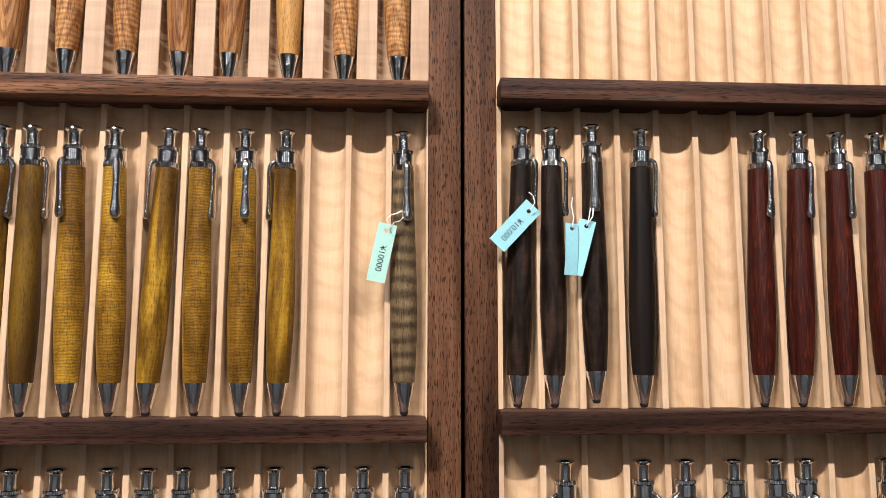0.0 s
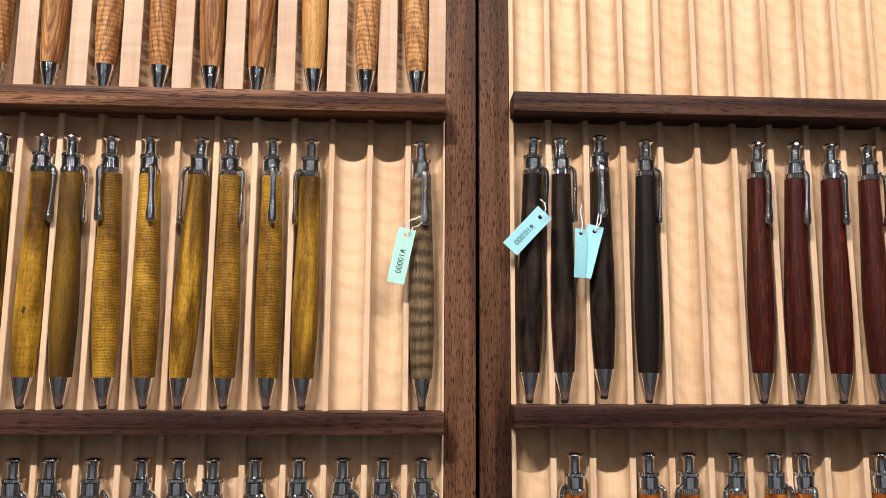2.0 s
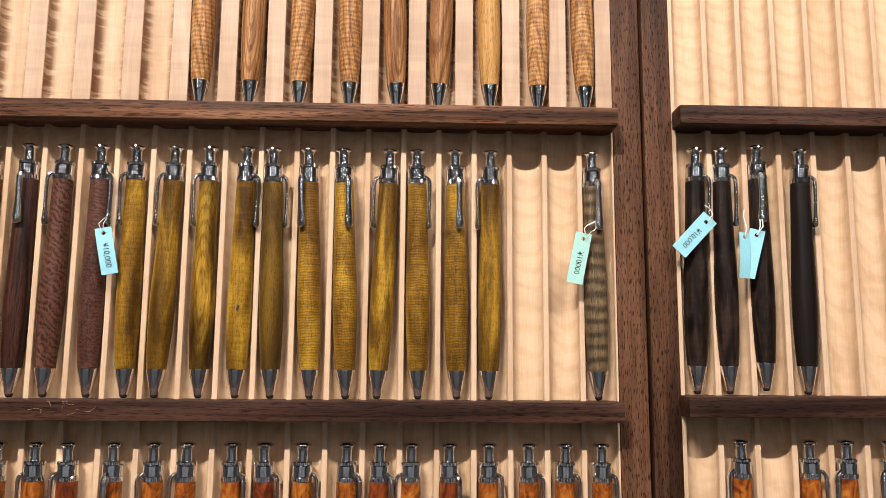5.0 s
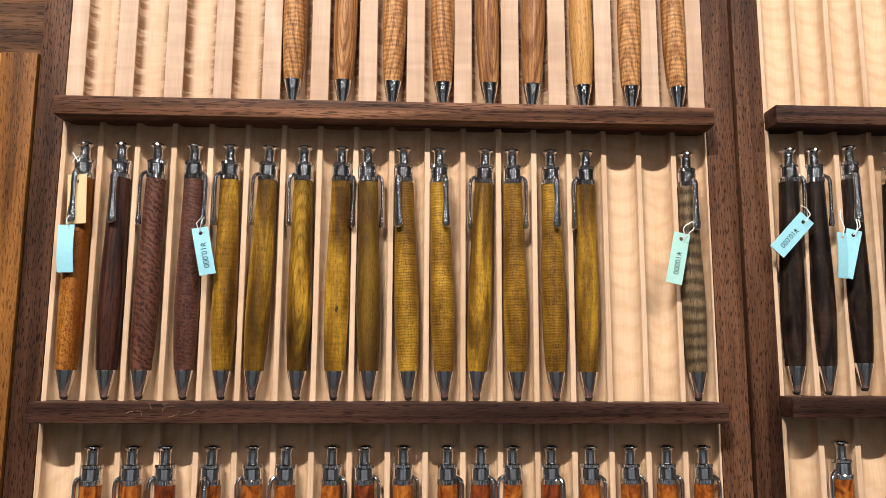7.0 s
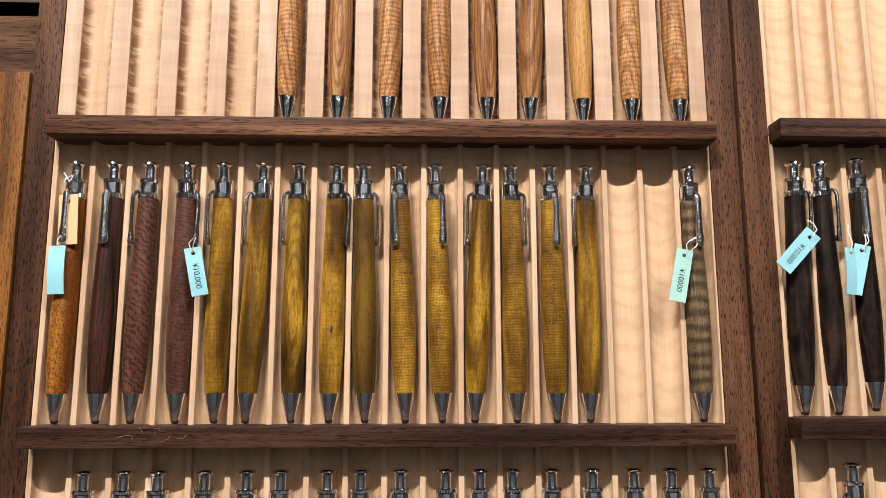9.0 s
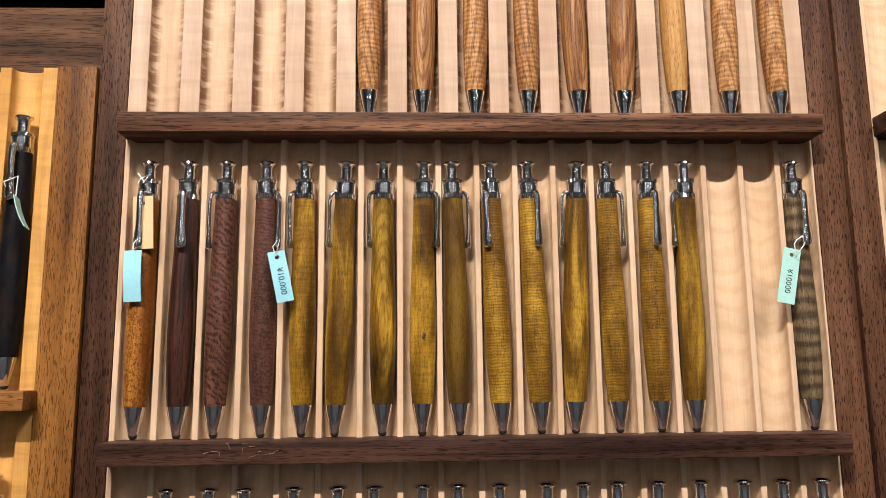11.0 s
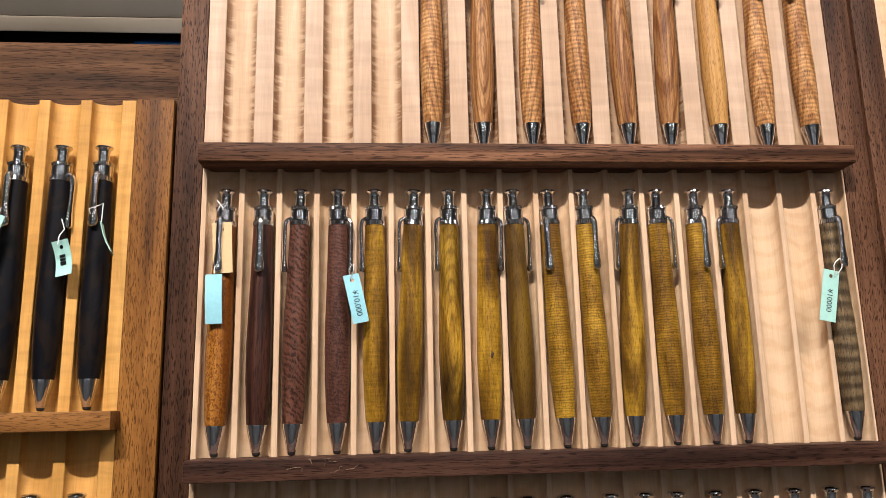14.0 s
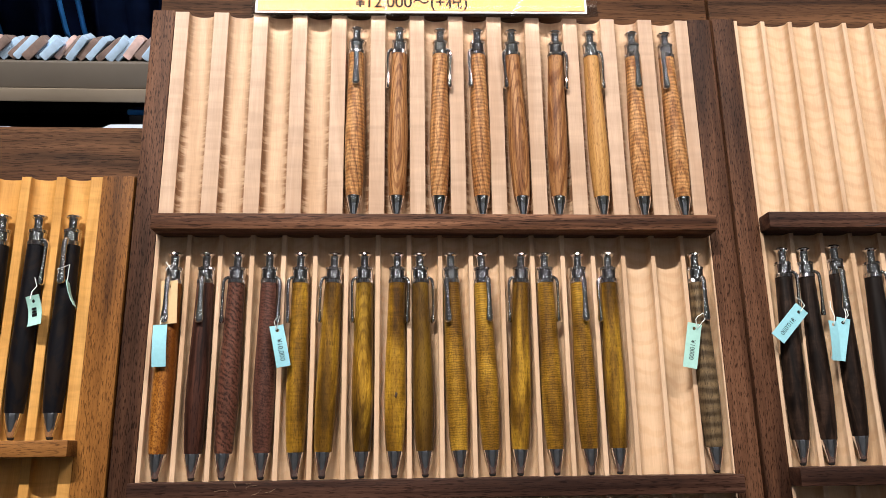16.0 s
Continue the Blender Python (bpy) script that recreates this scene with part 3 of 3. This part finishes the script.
tops = (-335, -314.3, -296.7, -272.3, -250.5, -232.4, -208.1, -190.5, -169.4, -145.4, -127, -109.8, -88.8, -66.8, -44.7, -24.1, -3.8)
turns = (-80, -85, -78, -10, -70, -75, 70, 80, 92, 70, 62, -85, 42, 70, 75, 75, 70)
for i, (top, turn) in enumerate(zip(tops, turns)):
    kind = "burl_red" if i in (2, 7, 10, 12) else "burl"
    pen(kind, top, top + (i * 7 % 5 - 2) * 0.8, -203.8, turn, LOWER)
RIGHT = "pens in the middle row of the half-empty tray"
for kind, top, tip, turn in (("walnut", 55.5, 51.8, 62), ("walnut", 70.6, 70.5, 58), ("walnut", 92.2, 91.6, -6), ("ebony", 118, 115.6, 58),
                             ("red", 181.3, 177.7, 20), ("red", 202.9, 197.6, 22), ("red", 223.3, 221.3, 28), ("red", 244.8, 243, 60)):
    pen(kind, top, tip, -33.4 + (2.0 if top == 92.2 else 0), turn, RIGHT)
for kind, top, turn in (("burl", 75, -72), ("burl", 113.8, 62), ("burl", 135.2, -66), ("burl", 159.8, -60), ("burl", 180.9, 64), ("burl", 196.7, 10), ("burl", 238.9, 60)):
    pen(kind, top, top + (1 if turn > 0 else -1), -201.5, turn, "pens in the lower row of the half-empty tray")
for top, tip, turn in ((-418.5, -418.3, -6), (-440.5, -441.4, 70), (-463.5, -464.5, -8), (-486, -487, 20)):
    pen("blackwood", top, tip, -11.7, turn, "black pens in the yellow tray")
for top in (-420, -442.5, -465):
    pen("blackwood", top, top - 1, -195.7, 180, "black pens in the yellow tray")

# ---- loose fibres on the lower rail and a split in the other tray's rail ----
hair = random.Random(11)
for fx, fz in ((-301, -40.5), (-295, -42), (-289, -39.5), (-284, -43.5), (-306, -44), (-292, -45)):
    turn, pts = hair.uniform(0.5, 2.6), []
    for i in range(7):
        turn += hair.uniform(-0.45, 0.45)
        pts.append((fx + i * 1.3 * math.cos(turn), fz + i * 0.8 * math.sin(turn)))
    me = mesh_of("fibre", string([(x * mm, FACE - 0.0148 - 0.0001 * i, min(max(z, -47.6), -38.0) * mm) for i, (x, z) in enumerate(pts)], 0.00009, 4), fibre_pale)
    tagged(placed(new("dry_fibre", me), SLOPE), "thin pale dry fibre caught on the walnut rail", "fibre", "dry fibres on the rail")
right_tray = [o for o in scene.objects if o.get("label", "").endswith("half empty")][0]
for x0, x1, z, thick in ((0.112, 0.134, 0.1229, 0.0007), (0.106, 0.118, 0.1222, 0.0005), (0.124, 0.142, 0.1219, 0.0006)):
    n = 10
    stations = [((x0 + (x1 - x0) * i / n, -0.01445, z + 0.0003 * math.sin(i * 2.3)), (0, 0, thick * (0.25 + math.sin(math.pi * i / n)) / 2), (0, 0.0001, 0)) for i in range(n + 1)]
    part("split", mesh_of("split", sweep(stations, 6), black_hole), right_tray, label="dark split along the grain of the rail")

# ---- price tags ----


def lettering(text, size, mat, weight=0.0):
    """Flat lettering as a mesh, centred, with its reading direction along x."""
    cu = bpy.data.curves.new("lettering", "FONT")
    cu.body, cu.size, cu.align_x, cu.align_y = text, size, "CENTER", "CENTER"
    cu.offset = weight
    ob = new("lettering", cu)
    me = bpy.data.meshes.new_from_object(ob.evaluated_get(bpy.context.evaluated_depsgraph_get()))
    bpy.data.objects.remove(ob)
    bpy.data.curves.remove(cu)
    me.materials.clear()
    me.materials.append(mat)
    return me


def card(length, width, bend, hole=True, thick=0.0004):
    """A small card along x from 0 to length, with a punched hole near its start and a soft bend."""
    bm = bmesh.new()
    h, first = width / 2, width if hole else 0.0
    if hole:
        n = 16
        inner, outer = [], []
        for i in range(n):
            a = 2 * math.pi * i / n
            c, s = math.cos(a), math.sin(a)
            k = 1 / max(abs(c), abs(s))
            inner.append(bm.verts.new((h * 0.75 + 0.0011 * c, 0.0011 * s, 0)))
            outer.append(bm.verts.new((h + h * c * k, h * s * k, 0)))
        for i in range(n):
            j = (i + 1) % n
            bm.faces.new((inner[i], outer[i], outer[j], inner[j]))
    steps = 10
    rows = [[bm.verts.new((first + (length - first) * i / steps, y, 0)) for y in (-h, -h / 3, h / 3, h)] for i in range(steps + 1)]
    for a, b in zip(rows, rows[1:]):
        for i in range(3):
            bm.faces.new((a[i], b[i], b[i + 1], a[i + 1]))
    for v in bm.verts:
        v.co.z += bend * math.sin(math.pi * v.co.x / length)
    for f in bm.faces:
        if f.normal.z < 0:
            f.normal_flip()
    under = bmesh.ops.extrude_face_region(bm, geom=bm.faces[:], use_keep_orig=True)
    bmesh.ops.translate(bm, vec=(0, 0, -thick), verts=[v for v in under["geom"] if isinstance(v, bmesh.types.BMVert)])
    smooth(bm, 50)
    return bm


def price_tag(near, far, width, y, mat, label, text="", bend=0.0, roll=0.0, strands=(), hole=True, shift=(0, 0, 0)):
    """near, far: middles of the punched end and the far end, in millimetres along and up the display."""
    a, b = Vector((near[0], 0, near[1])) * mm, Vector((far[0], 0, far[1])) * mm
    way = (b - a).normalized()
    up = Vector((-way.z, 0, way.x))
    m = Matrix((way, up, way.cross(up))).transposed().to_4x4()
    m.translation = (a.x, y, a.z)
    m = m @ pose(0, 0, 0, roll)
    ob = thing("price_tag", SLOPE @ m, label, "price tag", "price tags")
    length = (b - a).length
    part("paper", mesh_of("paper", card(length, width * mm, bend * mm, hole), mat), ob)
    if text:
        me = lettering(text, 0.0043, ink)
        for v in me.vertices:
            v.co.x += length * 0.6
            v.co.z = bend * mm * math.sin(math.pi * v.co.x / length) + 0.00006
        part("price", me, ob, label="black printed price")
    back = m.inverted()
    for pts in strands:
        part("string", mesh_of("string", string([((x + shift[0]) * mm, yy + shift[1] * mm, (z + shift[2]) * mm) for x, yy, z in pts], 0.00028), thread), ob, back)
    return ob


price_tag((-13.2, 57), (-19.2, 28.3), 9.2, 0.3772, tag_green, "pale green paper tag priced in black, tied to a pen clip", "¥10000", shift=(2.2, 2.0, -0.5),
          strands=(((-14.5, 0.3725, 54), (-12.5, 0.3705, 57.5), (-9.5, 0.3745, 59), (-7.5, 0.377, 62), (-9, 0.3765, 64.5)),
                   ((-14.5, 0.374, 54), (-16, 0.3715, 59.5), (-13.5, 0.3735, 62), (-11, 0.3762, 63), (-9, 0.3765, 64.5))))
price_tag((59.6, 66.8), (40.8, 46.8), 10, 0.3768, tag_blue, "pale blue paper tag priced in black, lying on a dark pen", "¥10,000", shift=(4.0, 2.6, -0.7),
          strands=(((53.2, 0.372, 64.8), (55.5, 0.3705, 68.5), (55.0, 0.373, 72.5), (53.6, 0.3765, 75)),))
price_tag((78.4, 58), (77.4, 32), 7, 0.3756, tag_blue, "blank pale blue paper tag hanging between dark pens", bend=0.6, roll=-18, shift=(3.4, 2.4, -0.5),
          strands=(((74.8, 0.372, 56), (75.5, 0.371, 61), (75.0, 0.3735, 68), (76.0, 0.3745, 72)),))
price_tag((87, 60), (79.4, 32.6), 8.5, 0.3772, tag_blue, "blank pale blue paper tag tied to a dark pen", roll=10, shift=(3.6, 1.8, -0.5),
          strands=(((82.6, 0.3735, 57.5), (83.3, 0.372, 62), (84.8, 0.3752, 66.5)), ((82.6, 0.3755, 57.5), (85.2, 0.3725, 62), (86.2, 0.3752, 66.5))))
price_tag((-354.6, 57.6), (-353.6, 31.4), 8.6, 0.3776, tag_blue, "curled blank pale blue paper tag on an amber pen", bend=1.2, hole=False, shift=(-1.2, 2.8, -1.5),
          strands=(((-352.5, 0.3722, 59), (-352.8, 0.3735, 62.5), (-351.6, 0.374, 64.5)), ((-353, 0.3745, 99.5), (-350.6, 0.3735, 96.5), (-349.2, 0.373, 94.5)),
                   ((-350, 0.3742, 94), (-347.5, 0.3745, 98.5), (-351.2, 0.374, 96.5), (-352.6, 0.374, 93.8))))
price_tag((-351.6, 86.2), (-350.2, 58.6), 10.2, 0.3792, tag_cream, "cream paper label tucked under a pen clip", hole=True)
price_tag((-282.4, 56.6), (-276.8, 30.8), 8.6, 0.3762, tag_blue, "pale blue paper tag priced in black, tied to a brown pen", "¥10,000", bend=0.8, roll=-12, shift=(0.5, 2.4, -0.7),
          strands=(((-282.5, 0.372, 54.5), (-283.8, 0.370, 59), (-282.2, 0.374, 63)), ((-282.5, 0.373, 54.5), (-281.2, 0.370, 59), (-281.2, 0.374, 63))))
price_tag((-434.2, 76), (-430.8, 57.4), 9.2, 0.3755, tag_green, "bent pale green paper tag on a black pen", bend=-1.8, roll=14, shift=(-2, 2, -0.8),
          strands=(((-431.6, 0.3705, 74), (-431.5, 0.3715, 79), (-430.4, 0.3745, 83), (-432.2, 0.3745, 88.5)),))
price_tag((-411.8, 84), (-405.6, 68), 8.6, 0.3715, tag_green, "pale green paper tag seen on edge beside a black pen", bend=0.8, roll=80, hole=False,
          strands=(((-411.8, 0.3712, 84), (-411.6, 0.3715, 95), (-414.5, 0.3725, 94), (-419.5, 0.3735, 92.5), (-418.8, 0.374, 90)),))
price_tag((-465, 89.5), (-471.5, 67), 8.6, 0.3725, tag_green, "pale green paper tag on a black pen", roll=10,
          strands=(((-464.6, 0.372, 87), (-463, 0.3715, 93), (-461.8, 0.374, 92)),))
bars = bmesh.new()
for i, (w, px) in enumerate(((0.0014, -0.0022), (0.001, -0.0002), (0.0018, 0.0018))):
    bar = box((w, 0.0032, 0.0001), (0.0105 + px, 0.0, -0.0012))
    tmp = bpy.data.meshes.new("bar")
    bar.to_mesh(tmp)
    bar.free()
    bars.from_mesh(tmp)
    bpy.data.meshes.remove(tmp)
bent_tag = [o for o in scene.objects if o.get("label", "").startswith("bent pale green")][0]
part("price", mesh_of("price", bars, ink), bent_tag)

# ---- the sign on top of the full tray ----
sign_yellow = plain("yellow_print", (0.68, 0.295, 0.06), 0.5, 0, 0.03, 20)
sign_white = plain("white_card", (0.82, 0.82, 0.8), 0.5)
film_mat, _, film = material("clear_laminate")
film.inputs["Transmission Weight"].default_value, film.inputs["Roughness"].default_value, film.inputs["IOR"].default_value = 1.0, 0.045, 1.45
sign = thing("price_sign", SLOPE @ pose(-0.1858, FACE - 0.0045, 0.2803, -2.2, -0.38, -0.9), "yellow laminated sign with black Japanese lettering, above the tray", "sign")
part("card", mesh_of("card", box((0.2385, 0.0006, 0.0488), (-0.003, 0, 0.0280), 0.0002), sign_white), sign)
part("yellow_field", mesh_of("yellow_field", box((0.2355, 0.0003, 0.047), (-0.003, -0.00052, 0.0285)), sign_yellow), sign)
sheet = part("laminate", mesh_of("laminate", box((0.2485, 0.0004, 0.0545), (-0.0005, -0.0014, 0.0275), 0.00015), film_mat), sign)
sheet.visible_shadow = False
FLAT = pose(0, 0, 0, 90)
part("price_line", lettering("¥12,000〜(+税)", 0.0125, ink, 0.00016), sign, pose(-0.0105, -0.0008, 0.0115) @ FLAT)
part("title", lettering("シリーズ", 0.0172, ink, 0.0003), sign, pose(-0.0160, -0.0008, 0.0315) @ FLAT)
part("title", lettering("希少素材", 0.0165, ink, 0.0003), sign, pose(0.0605, -0.0008, 0.0315) @ FLAT)
part("title", lettering("ペン", 0.0172, ink, 0.0003), sign, pose(-0.1045, -0.0008, 0.0315) @ FLAT)
part("title", lettering("ル", 0.0172, ink, 0.0003), sign, pose(-0.0640, -0.0008, 0.0315) @ FLAT)
part("title", lettering("模", 0.0165, ink, 0.0003), sign, pose(-0.0500, -0.0008, 0.0315) @ FLAT)
part("title_bar", mesh_of("title_bar", box((0.0085, 0.0002, 0.0105), (-0.0800, -0.0008, 0.0315)), ink), sign)

# ---- the shelves behind ----
shelf_beige = plain("beige_shelf_edge", (0.11, 0.093, 0.075), 0.6, 0, 0.06, 20)
rail_beige = plain("beige_price_rail", (0.19, 0.155, 0.115), 0.6, 0, 0.06, 20)
shelf_dark = plain("dark_shelf_back", (0.05, 0.05, 0.055), 0.7, 0, 0.2, 12)
navy = plain("navy_cloth", (0.002, 0.006, 0.024), 0.8, 0, 0.4, 30)
blue_cloth = plain("bright_blue_cloth", (0.02, 0.12, 0.34), 0.7, 0, 0.3, 40)
for cloth in (navy, blue_cloth, shelf_dark):
    cloth.node_tree.nodes["Principled BSDF"].inputs["Specular IOR Level"].default_value = 0.05
pale_blue = plain("pale_blue_wrapper", (0.4, 0.56, 0.75), 0.45, 0, 0.2, 60)
brown_wrap = plain("brown_wrapper", (0.2, 0.14, 0.12), 0.5, 0, 0.4, 70)
pink_wrap = plain("pinkish_wrapper", (0.62, 0.45, 0.42), 0.5, 0, 0.3, 60)
white_wrap = plain("white_box", (0.5, 0.58, 0.72), 0.5, 0, 0.05, 30)
SHELF = 0.86  # the front of the shelves
unit = thing("shelf_unit", pose(-0.72, SHELF, 0), "dark shop shelving with beige shelf edges behind the stands", "shelving")
for name, size, mid, mat in (("back_panel", (1.1, 0.02, 1.75), (0, 0.36, 0.875), shelf_dark), ("side_panel", (0.02, 0.35, 1.75), (-0.561, 0.175, 0.875), shelf_dark),
                             ("side_panel", (0.02, 0.35, 1.75), (0.561, 0.175, 0.875), shelf_dark), ("shelf", (1.1, 0.35, 0.02), (0, 0.175, 1.1665), shelf_beige),
                             ("shelf_edge", (1.1, 0.014, 0.030), (0, -0.0072, 1.1615), shelf_beige), ("price_rail", (1.1, 0.019, 0.0155), (0, -0.0097, 1.1385), rail_beige),
                             ("shelf", (1.1, 0.46, 0.02), (0, 0.12, 1.06), shelf_dark), ("shelf", (1.1, 0.35, 0.02), (0, 0.175, 0.4), shelf_dark),
                             ("hanging_rail", (1.1, 0.016, 0.016), (0, 0.055, 1.268), shelf_dark)):
    part(name, mesh_of(name, box(size, mid, 0.0016), mat), unit)
stud_me = mesh_of("stud", lathe([(0, -0.006), (0.004, -0.0048), (0.0058, -0.0015), (0.0058, 0.0015), (0.004, 0.0048), (0, 0.006)], 14), chrome)
for i in range(19):
    part("stud", stud_me, unit, pose(-0.51 + i * 0.0565, 0.046, 1.2625), "small shiny metal stud")
packet = random.Random(4)
for i in range(56):
    mat = (pale_blue, brown_wrap, pale_blue, pale_blue, pink_wrap, brown_wrap, pale_blue, brown_wrap)[i % 8]
    me = mesh_of("packet", box((0.007 + 0.004 * packet.random(), 0.045, 0.030 + 0.007 * packet.random()), (0, 0, 0.016), 0.002), mat)
    tagged(placed(new("wrapped_packet", me), pose(-1.02 + i * 0.0108, SHELF + 0.03 + 0.012 * packet.random(), 1.1795, 8 * packet.random() - 4, 38 + 12 * packet.random(), 8 + 12 * packet.random())),
           "small glossy wrapped packet standing in a row on the shelf", "packet", "packets on the shelf")


def hanging(name, x0, x1, n, y, folds, height, slant, mat, label):
    """A cloth that hangs in folds down to the shelf."""
    bm = bmesh.new()
    cols = []
    for i in range(n + 1):
        x = x0 + (x1 - x0) * i / n
        cols.append([bm.verts.new((x + slant * (1 - k / 3) ** 2, y + sum(a * math.sin(x * w + b) for a, w, b in folds) * (1.1 - 0.15 * k), 1.1768 + height * k / 3)) for k in range(4)])
    for a, b in zip(cols, cols[1:]):
        for k in range(3):
            bm.faces.new((a[k], b[k], b[k + 1], a[k + 1]))
    bmesh.ops.solidify(bm, geom=bm.faces[:], thickness=0.003)
    smooth(bm, 60)
    return tagged(new(name, mesh_of(name, bm, mat)), label, "cloth")


hanging("hanging_cloth", -1.2, -0.25, 130, SHELF + 0.14, ((0.012, 105, 0.0), (0.008, 47, 1.0), (0.003, 260, 0.4)), 0.4, 0.0, navy, "dark navy cloth hanging in folds behind the packets")
for x in (-0.655, -0.63, -0.74):
    hanging("hanging_cloth", x, x + 0.007, 4, SHELF + 0.105, ((0.002, 900, 0.0),), 0.11, 0.013, blue_cloth, "bright blue cloth fold hanging before the navy cloth")


def carton(x, y, size, turn, mat, label):
    ob = thing("small_carton", pose(x, y, 1.0702, 0, 0, turn), label, "carton", "cartons on the lower shelf")
    # tops lit, bodies dark: light and shade are put into the colours here
    part("body", mesh_of("body", box((size[0], size[1], size[2] * 0.86), (0, 0, size[2] * 0.43), 0.002), shelf_dark), ob)
    part("lid", mesh_of("lid", box((size[0] + 0.002, size[1] + 0.002, size[2] * 0.14), (0, 0, size[2] * 0.932), 0.002), mat), ob)


carton(-0.487, SHELF - 0.062, (0.12, 0.055, 0.037), 3, white_wrap, "low white carton on the lower shelf, its body coloured dark as shade")
carton(-0.512, SHELF + 0.012, (0.052, 0.028, 0.050), -4, blue_cloth, "carton with a bright blue top on the lower shelf, its body coloured dark as shade")
carton(-0.672, SHELF - 0.062, (0.026, 0.04, 0.034), 6, white_wrap, "small white carton on the lower shelf, its body coloured dark as shade")
